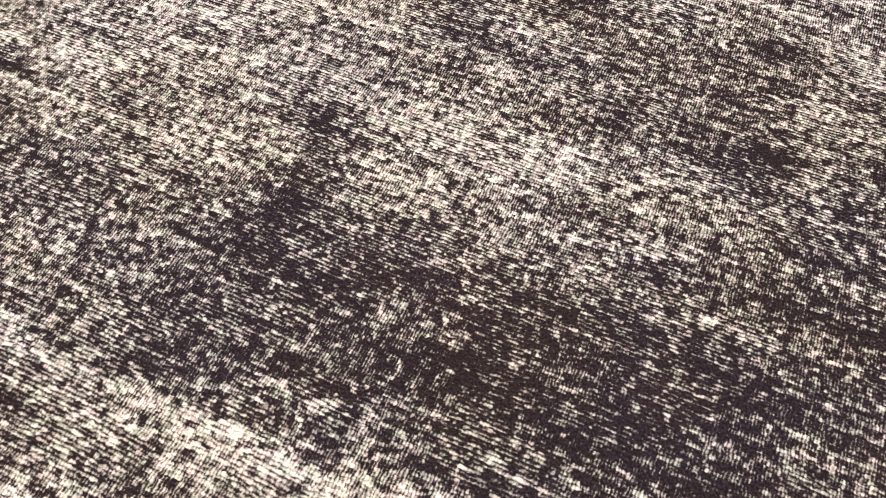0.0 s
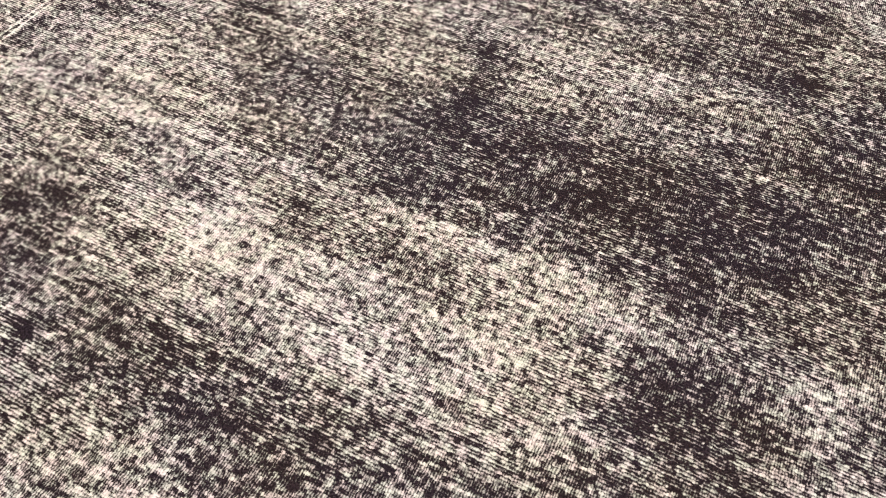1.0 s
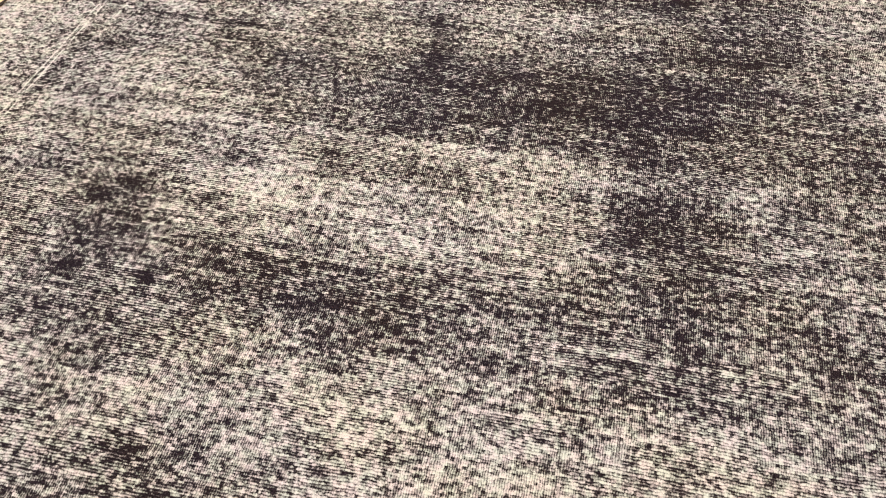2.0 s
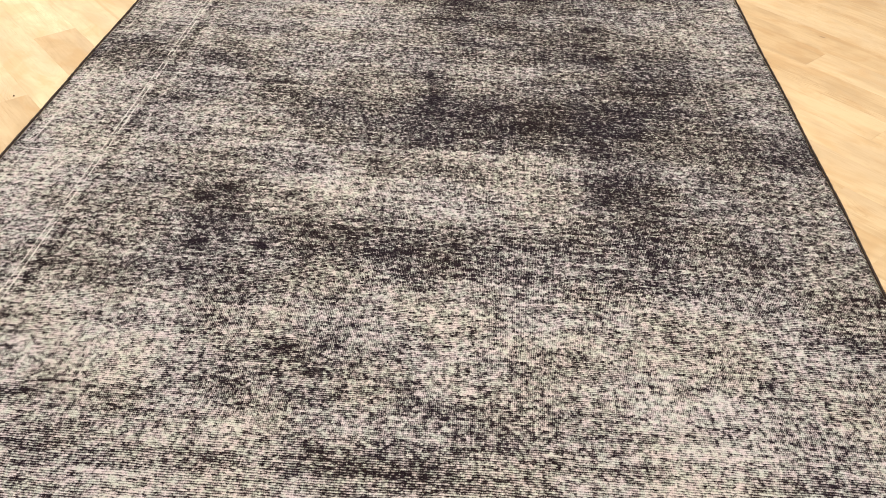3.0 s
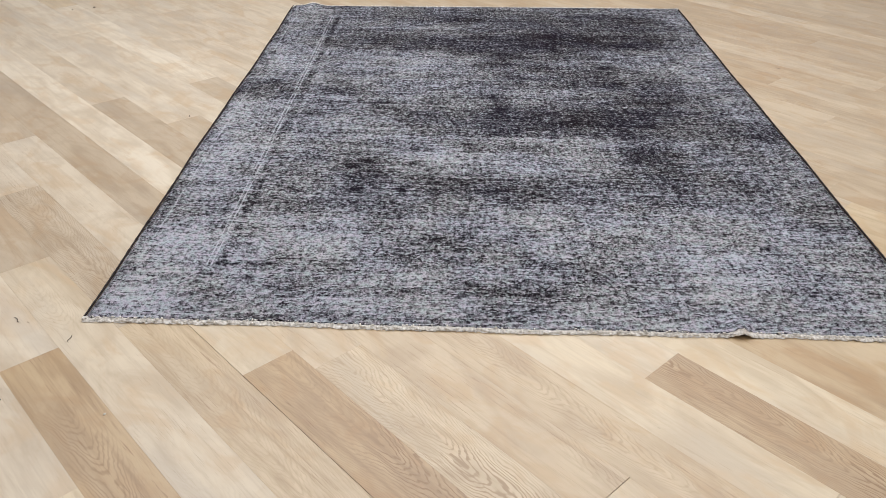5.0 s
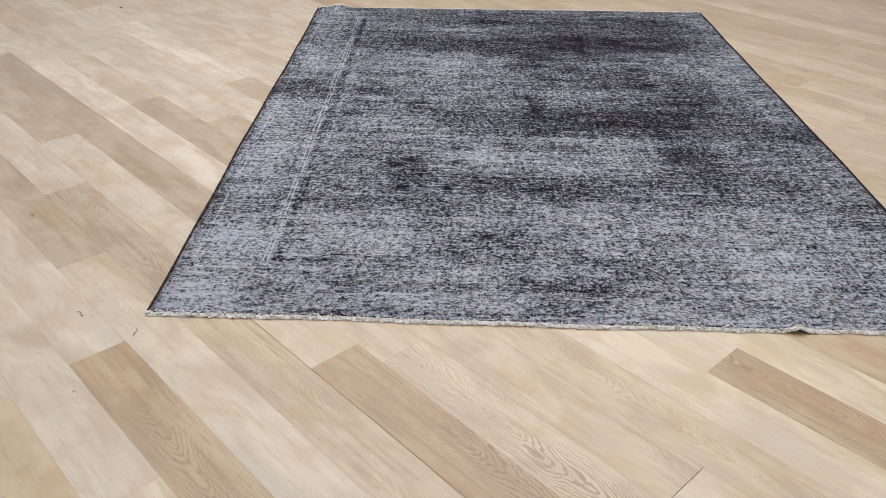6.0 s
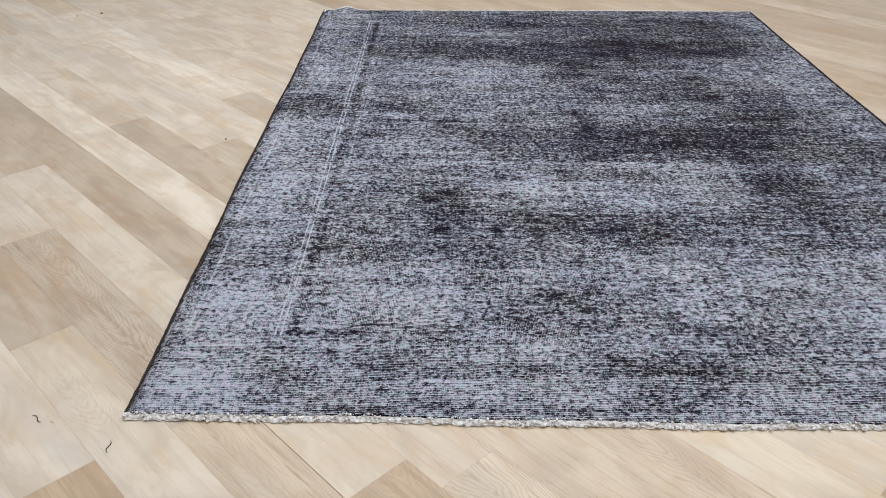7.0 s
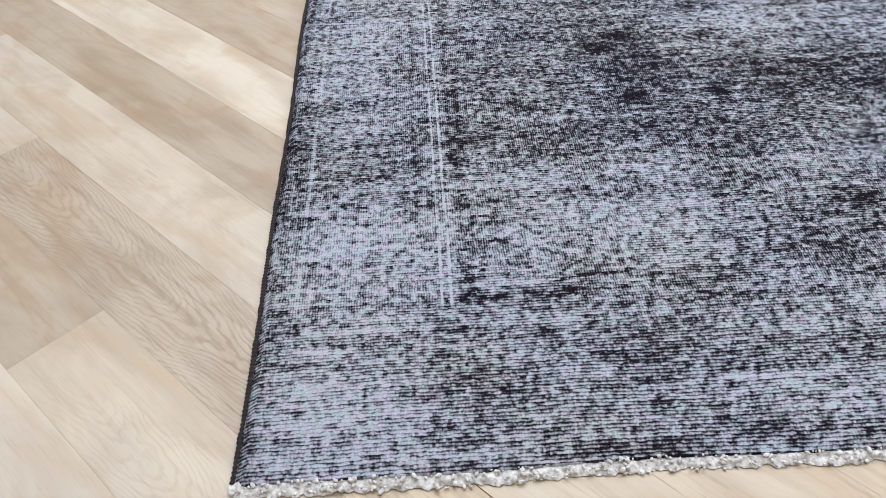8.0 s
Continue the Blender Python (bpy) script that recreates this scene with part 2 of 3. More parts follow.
def box(verts, faces, lo, hi):
    k = len(verts)
    verts += [(x, y, z) for z in (lo[2], hi[2]) for y in (lo[1], hi[1]) for x in (lo[0], hi[0])]
    faces += [tuple(k + i for i in f) for f in
              ((0, 2, 3, 1), (4, 5, 7, 6), (0, 1, 5, 4), (2, 6, 7, 3), (0, 4, 6, 2), (1, 3, 7, 5))]


# ---------------------------------------------------------------- the room
def slab(name, boxes, label, category):
    verts, faces = [], []
    for lo, hi in boxes:
        box(verts, faces, lo, hi)
    ob = new(name, mesh_of(name, verts, faces, PLASTER))
    ob.matrix_world = ROOM
    return tagged(ob, label, category, kind="structure")


for name, lo, hi in (("wall_north", (U0 - 0.2, V1, 0), (U1 + 0.2, V1 + 0.2, HIGH)),
                     ("wall_south", (U0 - 0.2, V0 - 0.2, 0), (U1 + 0.2, V0, HIGH)),
                     ("wall_west", (U0 - 0.2, V0, 0), (U0, V1, HIGH)),
                     ("wall_east", (U1, V0, 0), (U1 + 0.2, V1, HIGH))):
    slab(name, [(lo, hi)], "plain white plastered wall", "wall")
# unseen ceiling, left open where the added lamp shines down
r, c0, c1 = LAMP_OPENING, HIGH + 0.002, HIGH + 0.22
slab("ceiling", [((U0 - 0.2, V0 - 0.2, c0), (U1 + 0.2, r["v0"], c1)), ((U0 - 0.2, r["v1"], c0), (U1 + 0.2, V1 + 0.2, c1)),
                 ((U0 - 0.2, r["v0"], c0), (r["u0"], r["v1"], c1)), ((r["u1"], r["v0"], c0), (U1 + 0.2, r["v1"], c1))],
     "plain white plastered ceiling left open for an added overhead lamp", "ceiling")


# ---------------------------------------------------------------- the rug
def lattice(w, h, seed):
    return np.random.default_rng(seed).random((h, w))


def value_noise(x, y, sx, sy, seed):
    """Smooth noise, 0 to 1, with cells of sx by sy metres."""
    gx, gy = x / sx + 2.0, y / sy + 2.0
    ix, iy = np.floor(gx).astype(int), np.floor(gy).astype(int)
    fx, fy = gx - ix, gy - iy
    fx, fy = fx * fx * (3 - 2 * fx), fy * fy * (3 - 2 * fy)
    g = lattice(int(ix.max()) + 3, int(iy.max()) + 3, seed)
    return ((g[iy, ix] * (1 - fx) + g[iy, ix + 1] * fx) * (1 - fy)
            + (g[iy + 1, ix] * (1 - fx) + g[iy + 1, ix + 1] * fx) * fy)


# patches of the dye, in metres on the rug: x, y, half width, half length, amount
DYE_BAND = [
    (1.57, 1.46, 0.28, 0.14, 0.80), (1.68, 1.51, 0.14, 0.07, 0.35), (0.82, 1.54, 0.12, 0.07, 0.40),
    (1.20, 1.38, 0.14, 0.08, 0.34), (1.22, 1.66, 0.04, 0.13, 0.45), (1.92, 1.67, 0.10, 0.12, 0.25),
    (1.82, 1.12, 0.13, 0.14, 0.42), (1.80, 1.07, 0.04, 0.07, 0.30), (2.13, 1.28, 0.04, 0.06, 0.35),
    (2.13, 1.48, 0.09, 0.12, 0.12), (2.22, 1.83, 0.29, 0.04, 0.18), (2.30, 1.34, 0.14, 0.05, 0.35),
    (1.20, 2.16, 0.06, 0.10, 0.30), (1.55, 1.70, 0.24, 0.14, 0.08),
]
DYE_NEAR = [
    (0.68, 1.01, 0.05, 0.06, 0.38), (0.70, 0.91, 0.05, 0.04, 0.35), (0.82, 0.74, 0.11, 0.11, 0.32),
    (1.12, 0.85, 0.12, 0.06, 0.32), (1.30, 0.78, 0.10, 0.05, 0.35), (1.74, 0.82, 0.16, 0.10, 0.22), (1.00, 0.80, 0.24, 0.11, 0.08),
    (0.98, 0.45, 0.09, 0.05, 0.18), (0.82, 0.54, 0.06, 0.05, 0.20), (0.43, 0.33, 0.06, 0.02, 0.35),
    (0.55, 0.19, 0.06, 0.05, 0.28), (0.96, 0.49, 0.08, 0.07, 0.15), (1.13, 0.17, 0.10, 0.03, 0.30),
    (1.19, 0.07, 0.13, 0.04, 0.30), (0.64, 0.03, 0.21, 0.02, 0.45), (0.80, 0.36, 0.09, 0.05, 0.25),
    (0.04, 0.74, 0.04, 0.09, 0.30), (1.39, 0.31, 0.14, 0.05, 0.25),
]
DYE_FAR = [
    (0.54, 2.58, 0.20, 0.14, 0.45), (1.14, 2.57, 0.36, 0.18, 0.40), (1.82, 2.62, 0.35, 0.17, 0.65),
    (1.75, 2.11, 0.26, 0.15, 0.40), (1.29, 2.13, 0.16, 0.22, 0.30), (2.07, 3.01, 0.16, 0.12, 0.40),
    (0.94, 3.05, 0.24, 0.14, 0.30), (1.56, 3.00, 0.39, 0.15, 0.30), (1.28, 1.50, 0.12, 0.06, 0.10),
    (1.94, 1.75, 0.20, 0.15, 0.20), (1.12, 0.68, 0.12, 0.10, 0.22), (0.15, 1.78, 0.10, 0.10, 0.60), (0.50, 2.05, 0.11, 0.19, 0.15),
    (0.48, 1.78, 0.14, 0.06, 0.20), (0.18, 2.78, 0.13, 0.14, 0.20), (1.84, 1.91, 0.46, 0.06, 0.20),
]
WORN_MIDDLE = [
    (0.98, 1.12, 0.05, 0.09, 0.70), (1.18, 1.06, 0.15, 0.09, 0.35), (1.50, 1.07, 0.16, 0.08, 0.40),
    (0.66, 2.24, 0.28, 0.19, 0.40), (1.95, 1.15, 0.04, 0.08, 0.35), (1.93, 2.33, 0.14, 0.14, 0.30),
    (1.29, 0.60, 0.27, 0.07, 0.15), (1.41, 0.48, 0.10, 0.05, 0.16), (1.73, 0.54, 0.19, 0.07, 0.14),
    (0.61, 1.34, 0.13, 0.12, 0.20), (0.56, 0.48, 0.12, 0.09, 0.35), (1.40, 2.00, 0.14, 0.06, 0.12),
    (2.11, 2.09, 0.16, 0.17, 0.30), (0.91, 2.19, 0.16, 0.13, 0.35), (0.90, 2.78, 0.13, 0.07, 0.40),
]
WORN_EDGE = [
    (0.09, 1.49, 0.15, 0.17, 0.50), (0.14, 1.01, 0.14, 0.18, 0.55), (0.14, 0.43, 0.10, 0.11, 0.55),
    (0.14, 0.17, 0.12, 0.11, 0.40), (0.54, 0.41, 0.16, 0.09, 0.35), (0.52, 0.38, 0.36, 0.24, 0.20), (1.89, 0.34, 0.10, 0.16, 0.60),
    (2.29, 2.40, 0.15, 0.44, 0.50), (2.33, 3.16, 0.11, 0.19, 0.40), (0.19, 2.27, 0.12, 0.37, 0.30),
    (0.11, 3.06, 0.10, 0.17, 0.40), (2.16, 0.44, 0.17, 0.15, 0.20), (2.33, 1.64, 0.09, 0.11, 0.25),
    (0.71, 0.13, 0.08, 0.01, 0.25), (1.02, 0.07, 0.05, 0.04, 0.35), (0.79, 0.25, 0.09, 0.03, 0.20),
    (1.61, 0.62, 0.14, 0.11, 0.20),
]


# single bands and rows of knots that stand out across the rug: x, y, half width, half length, amount
ROWS_OUT = [
    (1.17, 2.991, 1.22, 0.030, -0.10), (1.47, 2.596, 0.90, 0.090, -0.08), (1.78, 1.834, 0.55, 0.016, 0.12),
    (2.30, 1.402, 0.22, 0.030, -0.14), (0.71, 0.120, 0.09, 0.004, 0.38), (1.32, 0.355, 0.24, 0.006, 0.16),
    (1.60, 0.234, 0.11, 0.004, 0.22), (2.16, 0.101, 0.13, 0.004, 0.32), (0.33, 0.691, 0.10, 0.009, -0.14),
    (0.58, 0.323, 0.14, 0.007, -0.14), (0.84, 0.026, 0.30, 0.010, -0.10), (2.26, 1.935, 0.18, 0.016, 0.12),
    (0.04, 1.765, 0.12, 0.040, -0.16), (0.95, 2.050, 0.60, 0.010, 0.06), (1.20, 0.900, 0.70, 0.010, -0.06),
    (1.10, 0.165, 0.45, 0.014, -0.14), (0.55, 0.215, 0.30, 0.010, -0.10), (1.62, 0.130, 0.30, 0.012, -0.12), (1.25, 0.245, 0.35, 0.008, 0.10),
]


# small remains of the old flowers: crisp dark spots and strokes
SPOTS = [
    (0.68, 1.045, 0.030, 0.018, 0.42), (0.63, 0.985, 0.022, 0.015, 0.38), (0.72, 1.08, 0.016, 0.012, 0.24), (0.83, 0.81, 0.021, 0.018, 0.55),
    (0.665, 0.81, 0.019, 0.017, 0.50), (0.83, 0.65, 0.026, 0.016, 0.25), (0.97, 0.47, 0.026, 0.014, 0.28), (1.04, 0.41, 0.024, 0.014, 0.28),
    (1.54, 1.46, 0.012, 0.032, 0.32), (1.69, 1.43, 0.030, 0.020, 0.22), (1.21, 1.60, 0.016, 0.050, 0.26), (1.19, 1.72, 0.022, 0.040, 0.26),
    (1.25, 1.84, 0.060, 0.014, 0.20), (1.19, 1.30, 0.030, 0.016, 0.26), (1.77, 2.17, 0.050, 0.020, 0.22), (1.81, 1.96, 0.040, 0.016, 0.24),
]


def wear_of(x, y):
    """How far the dye is worn away, about 0 (dark) to 1 (bleached)."""
    jx = x + 0.07 * (value_noise(x, y, 0.16, 0.10, 1) - 0.5) + 0.05 * (value_noise(x, y, 0.05, 0.03, 2) - 0.5)
    jy = y + 0.06 * (value_noise(x, y, 0.14, 0.09, 3) - 0.5) + 0.05 * (value_noise(x, y, 0.05, 0.03, 4) - 0.5)
    jy += 0.022 * (value_noise(x, y, 0.35, 0.013, 5) - 0.5)
    jx += 0.035 * (value_noise(x, y, 0.25, 0.010, 6) - 0.5)
    dyed, worn = np.zeros_like(x), np.zeros_like(x)
    for patches, total in ((DYE_BAND, dyed), (DYE_NEAR, dyed), (DYE_FAR, dyed), (WORN_MIDDLE, worn), (WORN_EDGE, worn)):
        for px, py, rx, ry, amount in patches:
            total += amount * np.exp(-(np.abs((jx - px) / rx) ** 2.6 + np.abs((jy - py) / ry) ** 2.6) * 0.55)
    w = 0.388 - 0.385 * np.tanh(dyed) + 0.26 * np.tanh(worn)
    # the field gets darker towards the far end and towards one side
    w += 0.04 + 0.045 * np.clip((0.45 - y) / 0.3, 0, 1) - 0.09 * np.clip((y - 0.2) / 2.2, 0, 1) - 0.03 * np.clip((x - 0.5) / 1.3, 0, 1) * np.clip((y - 0.5) / 0.5, 0, 1)
    for px, py, rx, ry, amount in ROWS_OUT:
        wave = y + 0.006 * (value_noise(x, y, 0.25, 4.0, 7) - 0.5)
        w += amount * np.exp(-(np.abs((x - px) / rx) ** 4 + ((wave - py) / ry) ** 2))
    near_x = x + 0.3 * (jx - x)
    near_y = y + 0.3 * (jy - y)
    for px, py, rx, ry, amount in SPOTS:
        w -= amount * np.exp(-(np.abs((near_x - px) / rx) ** 2.4 + np.abs((near_y - py) / ry) ** 2.4))
    for sx, sy, amount, seed in ((0.5, 0.22, 0.06, 11), (0.16, 0.05, 0.14, 12), (0.06, 0.03, 0.18, 13),
                                 (0.6, 0.018, 0.13, 14), (0.03, 0.012, 0.10, 15), (0.9, 0.009, 0.10, 16), (0.05, 0.4, 0.07, 17)):
        w += amount * (value_noise(x, y, sx, sy, seed) - 0.5)
    return w + border_of(x, y)


def border_of(x, y):
    """The paler side border, its dark outer rim and its inner corner at the near end."""
    rough = 0.5 + value_noise(x, y, 0.03, 0.05, 21)
    rim = (x > 0.29) & (x < 2.15)
    corner = -0.28 * rough * np.exp(-((y - 0.295) / 0.007) ** 2) * rim * np.exp(-np.maximum(x - 0.44, 0) / 0.15)
    corner -= 0.10 * rough * np.exp(-((y - 0.46) / 0.006) ** 2) * rim * np.exp(-np.maximum(x - 0.5, 0) / 0.2)
    pale_side = 0.07 * np.exp(-((x - 0.135) / 0.085) ** 4)
    dark_rim = -0.12 * np.exp(-(np.minimum(x, RUG_W - x) / 0.016) ** 2)
    return corner + pale_side + dark_rim


def lift_of(x, y):
    """Soft waves, a crease at one end and a puckered corner."""
    z = 0.0016 * (value_noise(x, y, 0.5, 0.5, 31) - 0.3)
    z += 0.016 * np.exp(-((x - 1.825) / 0.022) ** 2 - (y / 0.07) ** 2)
    z += 0.004 * np.exp(-((x - 1.825 + 0.15 * y) / 0.03) ** 2 - (y / 0.25) ** 2)
    z += 0.020 * np.exp(-((x - 0.125) / 0.05) ** 2 - ((rug_len(x) - y) / 0.06) ** 2)
    return z


def edge_wave(y):
    return 0.0025 * np.sin(y * 3.1 + 0.6) + 0.0015 * np.sin(y * 9.7) - 0.002


def end_wave(x):
    return 0.003 * np.sin(x * 4.0) + 0.002 * np.sin(x * 13.0 + 1.0)


rug = tagged(new("rug"), "worn overdyed grey-brown wool rug lying on the oak floor", "rug")
PITCH = 0.0056
rows, cols = int(3.3 / (PITCH / 4)), 201
s = np.linspace(0, 1, cols)[None, :].repeat(rows, 0)
t = np.linspace(0, 1, rows)[:, None].repeat(cols, 1)
x = 0.006 + s * (RUG_W - 0.012)
y = 0.006 + end_wave(x) + t * (rug_len(x) - 0.032 - end_wave(x))
x = x + edge_wave(y) * (1 - 2 * s) * np.abs(1 - 2 * s)
row_at = y / PITCH + 1.6 * value_noise(x, y, 0.35, 0.25, 41) + 0.8 * value_noise(x, y, 0.09, 0.12, 43)
ribs = 0.0006 * np.sin(2 * math.pi * row_at)
z = PILE_TOP + lift_of(x, y) + ribs + 0.001 * (value_noise(x, y, 0.02, 0.01, 42) - 0.5)
z[0, :], z[-1, :], z[:, 0], z[:, -1] = 0.001, 0.001, 0.001, 0.001
me = grid_mesh("field", np.stack([x, y, z], 2), rows, cols, PILE)
layer = me.attributes.new("wear", "FLOAT", "POINT")
layer.data.foreach_set("value", wear_of(x, y).astype(np.float32).ravel())
layer = me.attributes.new("row", "FLOAT", "POINT")
layer.data.foreach_set("value", row_at.astype(np.float32).ravel())
ob = new("field", me)
ob.parent = rug
tagged(ob, "worn dark and pale patchy knotted pile")


def binding(side):
    """The overcast cord along one long side."""
    y = np.arange(0.012, rug_len(RUG_W * side) - 0.010, 0.0016)
    x = (0.0035 if side == 0 else RUG_W - 0.0035) + edge_wave(y) * (1 - 2 * side)
    z = 0.0046 + np.maximum(lift_of(x, y), 0) * 0.7
    turn = np.linspace(0, 2 * math.pi, 7)
    rad = 0.0034 + 0.0007 * np.sin(2 * math.pi * y / 0.007) + 0.0016 * (value_noise(x, y, 1.0, 0.013, 51 + side) - 0.5)
    co = np.stack([x[:, None] + rad[:, None] * np.cos(turn), y[:, None] + 0 * turn, z[:, None] + rad[:, None] * np.sin(turn)], 2)
    ob = new("side_binding", grid_mesh("side_binding", co, len(y), 7, CORD))
    ob.parent = rug
    tagged(ob, "dark brown overcast wool edging")


def end_line(x, back):
    """The outer edge of the rug's end at x."""
    if back:
        return rug_len(x) - 0.004 + 0.018 * np.exp(-((x - 0.125) / 0.05) ** 2)
    return -0.008 + end_wave(x)


def heading(back):
    """The pale flat-woven band at one end, matted and frayed, with its cut warp tufts."""
    out = 1 if back else -1
    x = np.linspace(0.0, RUG_W, 961)
    u = np.linspace(0, 1, 9)
    xx, uu = x[:, None].repeat(9, 1), u[None, :].repeat(961, 0)
    lump = 0.6 * value_noise(xx, uu, 0.011, 0.3, 61 + back) + 0.4 * value_noise(xx, uu, 0.005, 0.17, 63 + back)
    wide = (0.030 if back else 0.018) + 0.008 * value_noise(xx, 0 * xx, 0.05, 1.0, 65 + back)
    yy = end_line(xx, back) - out * wide * (1 - uu) + out * 0.012 * (lump - 0.6) * uu
    zz = 0.0012 + 0.0048 * np.clip(np.sin(math.pi * np.clip(uu * 0.9 + 0.14, 0, 1)), 0, 1) ** 0.7
    zz = zz + 0.006 * (lump - 0.45) * np.sin(math.pi * uu) ** 0.6
    zz = np.maximum(zz + lift_of(xx, np.clip(yy, 0, rug_len(xx))) * (1 - 0.3 * uu), 0.0008)
    co = np.stack([xx, yy, zz], 2)
    if back:
        co = co[::-1]
    ob = new("end_band", grid_mesh("end_band", co, 961, 9, COTTON))
    ob.parent = rug
    tagged(ob, "undyed cream cotton end band")
    # matted clumps of yarn: squashed, dented beads of many sizes along the edge
    rng = random.Random(7 + back)
    verts, faces = [], []
    for _ in range(900):
        px = rng.uniform(0.002, RUG_W - 0.002)
        r = rng.uniform(0.0012, 0.0034) * (1.0 if rng.random() < 0.6 else 0.6)
        py = float(end_line(np.array(px), back)) + out * rng.uniform(-0.016, 0.001)
        base = float(lift_of(np.array([px]), np.array([min(max(py, 0.0), rug_len(px))]))[0]) * 0.8
        inner = max(0.0, -out * (py - float(end_line(np.array(px), back))) * 0.35)
        pz = base + max(r * 0.55, 0.0040 + inner + rng.uniform(-0.002, 0.002))
        turn, long, k = rng.uniform(0, math.pi), rng.uniform(1.0, 1.9), len(verts)
        for i in range(4):
            a = math.pi * (0.12 + 0.76 * i / 3)
            for j in range(6):
                c = 2 * math.pi * j / 6
                f = r * rng.uniform(0.8, 1.2)
                lx, ly, lz = f * long * math.sin(a) * math.cos(c), f * math.sin(a) * math.sin(c), f * 0.75 * math.cos(a)
                verts.append((px + lx * math.cos(turn) - ly * math.sin(turn), py + lx * math.sin(turn) + ly * math.cos(turn), pz + lz))
        for i in range(3):
            faces += [(k + 6 * i + j, k + 6 * i + 6 + j, k + 6 * i + 6 + (j + 1) % 6, k + 6 * i + (j + 1) % 6) for j in range(6)]
        faces += [tuple(k + j for j in range(6)), tuple(k + 18 + j for j in reversed(range(6)))]
    ob = new("fringe", mesh_of("fringe", verts, faces, COTTON, True))
    ob.parent = rug
    tagged(ob, "short matted cream cotton warp tufts", kind="stuff")


for end in (0, 1):
    binding(end)
    heading(end)


# ---------------------------------------------------------------- the floor boards
def board_mesh(length, side_gap=0.0, end_gap=0.0):
    """A board with eased edges; its top lies at z = 0, its start at x = 0."""
    g, b, d = 0.00005, 0.0002, 0.012
    verts, faces = [], []
    for inset, z in ((g, -d), (g, -0.0002), (b, 0.0)):
        e, w = length - end_gap - inset, BOARD - side_gap - inset
        verts += [(inset, inset, z), (e, inset, z), (e, w, z), (inset, w, z)]
    faces = [(8, 9, 10, 11), (3, 2, 1, 0)]
    for k in (0, 4):
        faces += [(k + j, k + (j + 1) % 4, k + 4 + (j + 1) % 4, k + 4 + j) for j in range(4)]
    return mesh_of("board", verts, faces, OAK)


floor = new("floor")
tagged(floor, "pale oak plank floor with boards of varied tone", "floor", kind="structure")
floor.matrix_world = ROOM

# where boards of one row meet (along the row), and the tones from there on: 0 pale, 1 dark
CUTS = {
    -3: [(-1.0, 0.2), (0.1, 0.4)],
    -2: [(-0.9, 0.15), (0.58, 0.0)],
    -1: [(-1.3, 0.05), (0.075, 0.9)],
    0: [(-1.9, 0.85), (-0.395, 0.15), (1.1, 0.4)],
    1: [(-2.3, 0.2), (-0.903, 0.8), (0.1, 0.45)],
    2: [(-2.9, 0.8), (-1.36, 0.3), (-0.1, 0.1), (0.498, 1.0)],
    3: [(-2.6, 1.0), (-0.2, 0.3), (0.60, 0.25)],
    4: [(-2.8, 0.0), (0.0, 0.5), (1.365, 0.1)],
    5: [(-3.1, 0.4), (-1.535, 1.0), (0.25, 0.5)],
    6: [(-2.7, 0.25), (-1.12, 0.75), (0.3, 0.1)],
    7: [(-2.6, 0.3), (-0.2, 0.0), (1.194, 0.95)],
    8: [(-3.2, 0.0), (-1.50, 0.85), (0.35, 0.05)],
    9: [(-2.9, 0.35), (0.4, 0.85)],
}
# boards that stand a little open at one side or at their end
GAPS = {(4, 0.0): (0.0, 0.0012), (1, 0.1): (0.0011, 0.0)}
# boards with a strong cathedral figure; the rest are nearly plain
FIGURE = {(3, 0.60): 1.0, (1, -0.903): 0.9, (1, 0.1): 0.8, (4, 0.0): 0.6, (7, 1.194): 1.0, (-1, 0.075): 0.7, (2, 0.498): 0.85, (5, 0.25): 0.45}
PALE, BROWN = Vector((0.606, 0.495, 0.334)), Vector((0.428, 0.298, 0.160))
# towards one end of the room, grazing sheen is painted as greyer boards
GREYED_PALE, GREYED_BROWN = Vector((0.604, 0.512, 0.384)), Vector((0.425, 0.332, 0.226))
rng = random.Random(3)
made, far_boards = {}, ([], [])
row = math.floor((V0 - SEAM0) / BOARD)
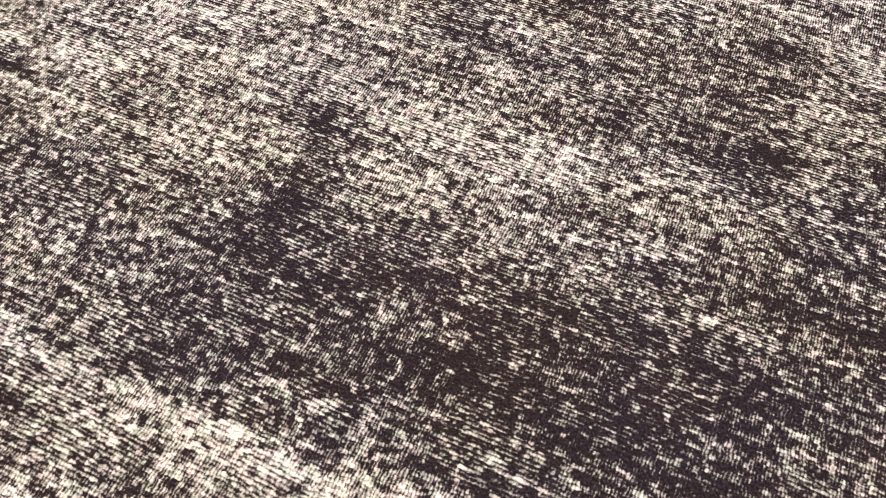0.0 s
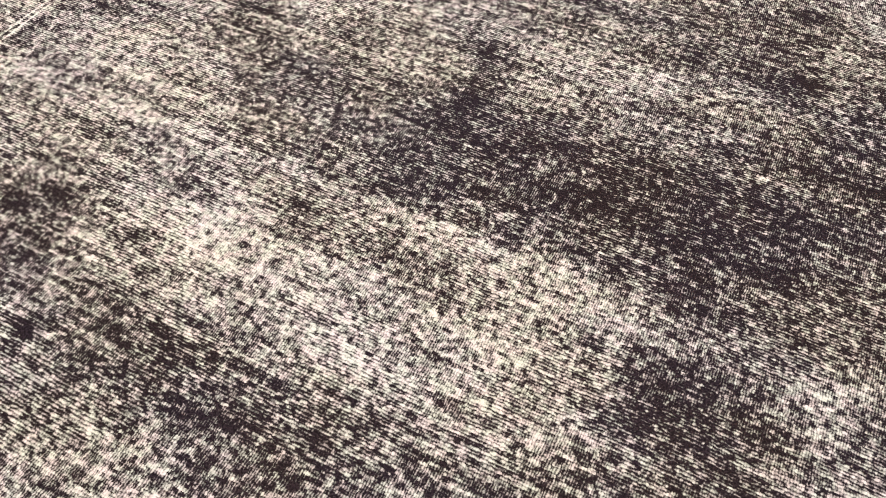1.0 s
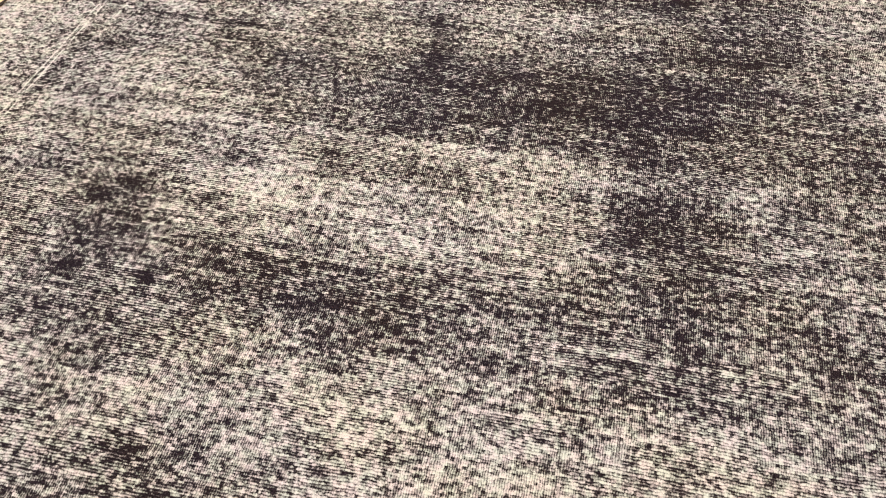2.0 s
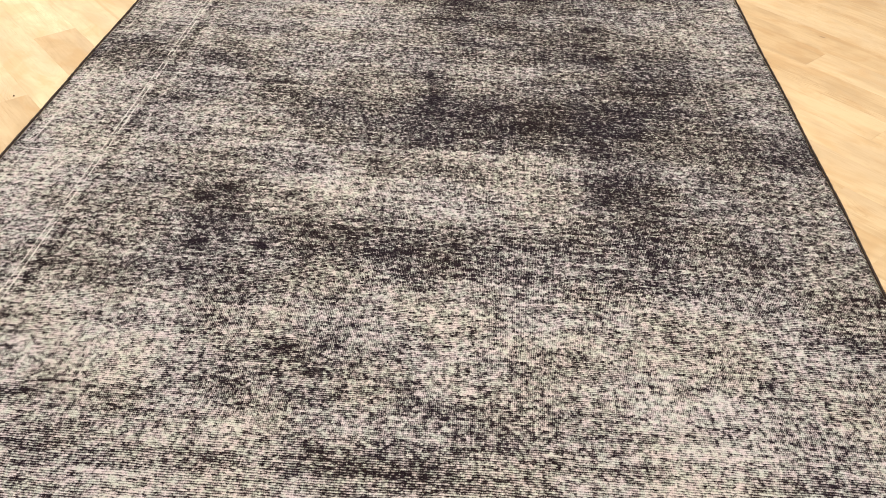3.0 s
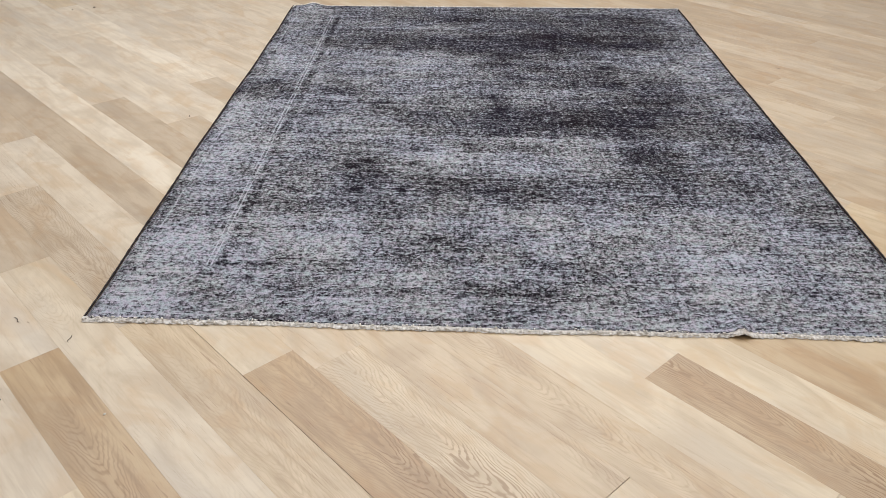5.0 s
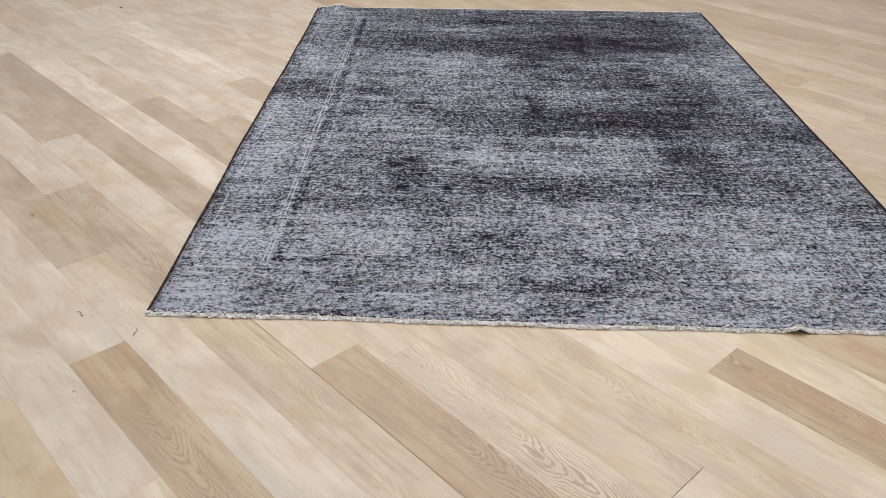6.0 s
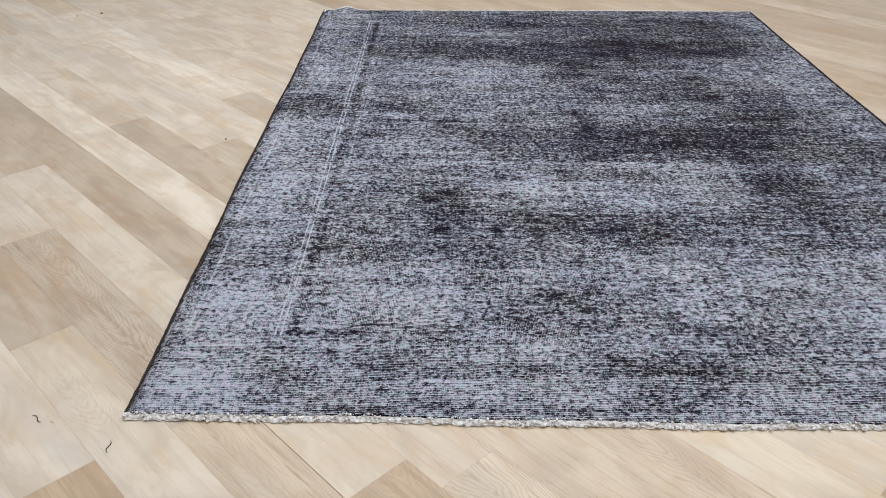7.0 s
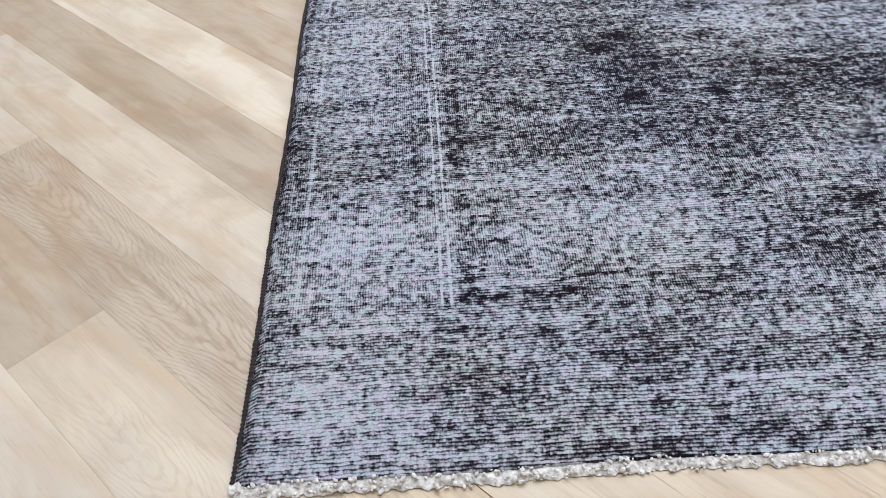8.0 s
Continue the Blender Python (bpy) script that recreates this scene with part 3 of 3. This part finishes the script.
while SEAM0 + row * BOARD < V1:
    v = SEAM0 + row * BOARD
    known = CUTS.get(row, [])
    cuts = [c for c, _ in known] or [rng.uniform(-1.0, 1.0)]
    while cuts[0] > U0:
        cuts.insert(0, cuts[0] - rng.choice((1.4, 1.6, 1.8, 2.0)))
    while cuts[-1] < U1:
        cuts.append(cuts[-1] + rng.choice((1.4, 1.6, 1.8, 2.0)))
    tones = dict(known)
    for a, b in zip(cuts, cuts[1:]):
        a, b = max(a, U0), min(b, U1)
        tone = tones.get(a, rng.uniform(0.7, 1.15) if v > 2.2 else rng.uniform(0.35, 0.62) if v > 1.25 else rng.betavariate(1.4, 1.8))
        near = -3.9 < (a + b) / 2 < 2.6 and -1.6 < v < 5.7
        if near:
            opened = GAPS.get((row, a), (0.0, 0.0))
            key = (round(b - a, 3), opened)
            if key not in made:
                made[key] = board_mesh(b - a, *opened)
            ob = new("board", made[key])
            ob.parent = floor
            ob.location = (a, v, 0)
            # grey for sheen grows towards low a; past v 2.2 it is constant
            greyed = min(max((0.1 - a) / 0.8, 0.0), 1.0) if v < 2.2 else 0.7
            figure = FIGURE.get((row, a), rng.random() ** 3 * 0.5)
            ob.color = (*PALE.lerp(GREYED_PALE, greyed).lerp(BROWN.lerp(GREYED_BROWN, greyed), tone), figure)
        else:
            box(*far_boards, (a + 0.001, v + 0.001, -0.012), (b - 0.001, v + BOARD - 0.001, 0.0))
    row += 1
ob = new("outer_boards", mesh_of("outer_boards", *far_boards, OAK))
ob.parent, ob.color = floor, (*PALE.lerp(BROWN, 0.35), 0.2)
tagged(ob, kind="stuff")
verts, faces = [], []
box(verts, faces, (U0 - 0.2, V0 - 0.2, -0.2), (U1 + 0.2, V1 + 0.2, -0.0135))
ob = new("subfloor", mesh_of("subfloor", verts, faces, CORD))
ob.parent = floor


# ---------------------------------------------------------------- crumbs on the boards
def crumb(x, y, size, material, label, seed):
    """A small dented grain."""
    rng = random.Random(seed)
    bm = bmesh.new()
    bmesh.ops.create_icosphere(bm, subdivisions=2, radius=1.0)
    for v in bm.verts:
        f = rng.uniform(0.8, 1.15)
        v.co = Vector((v.co.x * 1.5 * f, v.co.y * f, max(v.co.z * 0.6 * f, -0.35))) * size
    me = bpy.data.meshes.new("crumb")
    bm.to_mesh(me)
    bm.free()
    me.materials.append(material)
    ob = new("crumb", me)
    ob.location, ob.rotation_euler = (x, y, size * 0.35), (0, 0, rng.uniform(0, 3))
    return tagged(ob, label, "crumb", "crumbs on the floor")


crumb(-1.20, 3.12, 0.0048, CORD, "tiny dark crumb lying on the oak boards", 1)
crumb(-1.31, 3.06, 0.0032, CORD, "tiny dark crumb lying on the oak boards", 2)
crumb(-0.128, 1.461, 0.0030, CORD, "tiny dark crumb lying beside the rug", 3)
crumb(-0.068, -0.322, 0.0022, CORD, "tiny dark crumb lying on the oak boards", 4)
crumb(0.203, -0.362, 0.0026, COTTON, "tiny white lint ball on the oak boards", 5)


def thread(x, y, turn):
    """A short bent strand of dark wool."""
    verts, faces = [], []
    line = [(0.034 * f - 0.017, 0.004 * math.sin(f * 6.0), 0.0012 + 0.0006 * math.sin(f * 9.0)) for f in np.linspace(0, 1, 15)]
    for i, (px, py, pz) in enumerate(line):
        r = 0.0009 * (0.35 + math.sin(math.pi * (i + 0.5) / 15))
        verts += [(px, py + r * math.cos(a), pz + r * math.sin(a)) for a in (0.5, 2.6, 4.7)]
    for i in range(14):
        faces += [(3 * i + j, 3 * i + (j + 1) % 3, 3 * i + 3 + (j + 1) % 3, 3 * i + 3 + j) for j in range(3)]
    ob = new("thread", mesh_of("thread", verts, faces, CORD, True))
    ob.location, ob.rotation_euler = (x, y, 0), (0, 0, turn)
    tagged(ob, "short dark wool thread lying on the floor boards", "thread")


thread(-0.178, -0.005, -0.55)
thread(0.001, -0.082, 1.8)
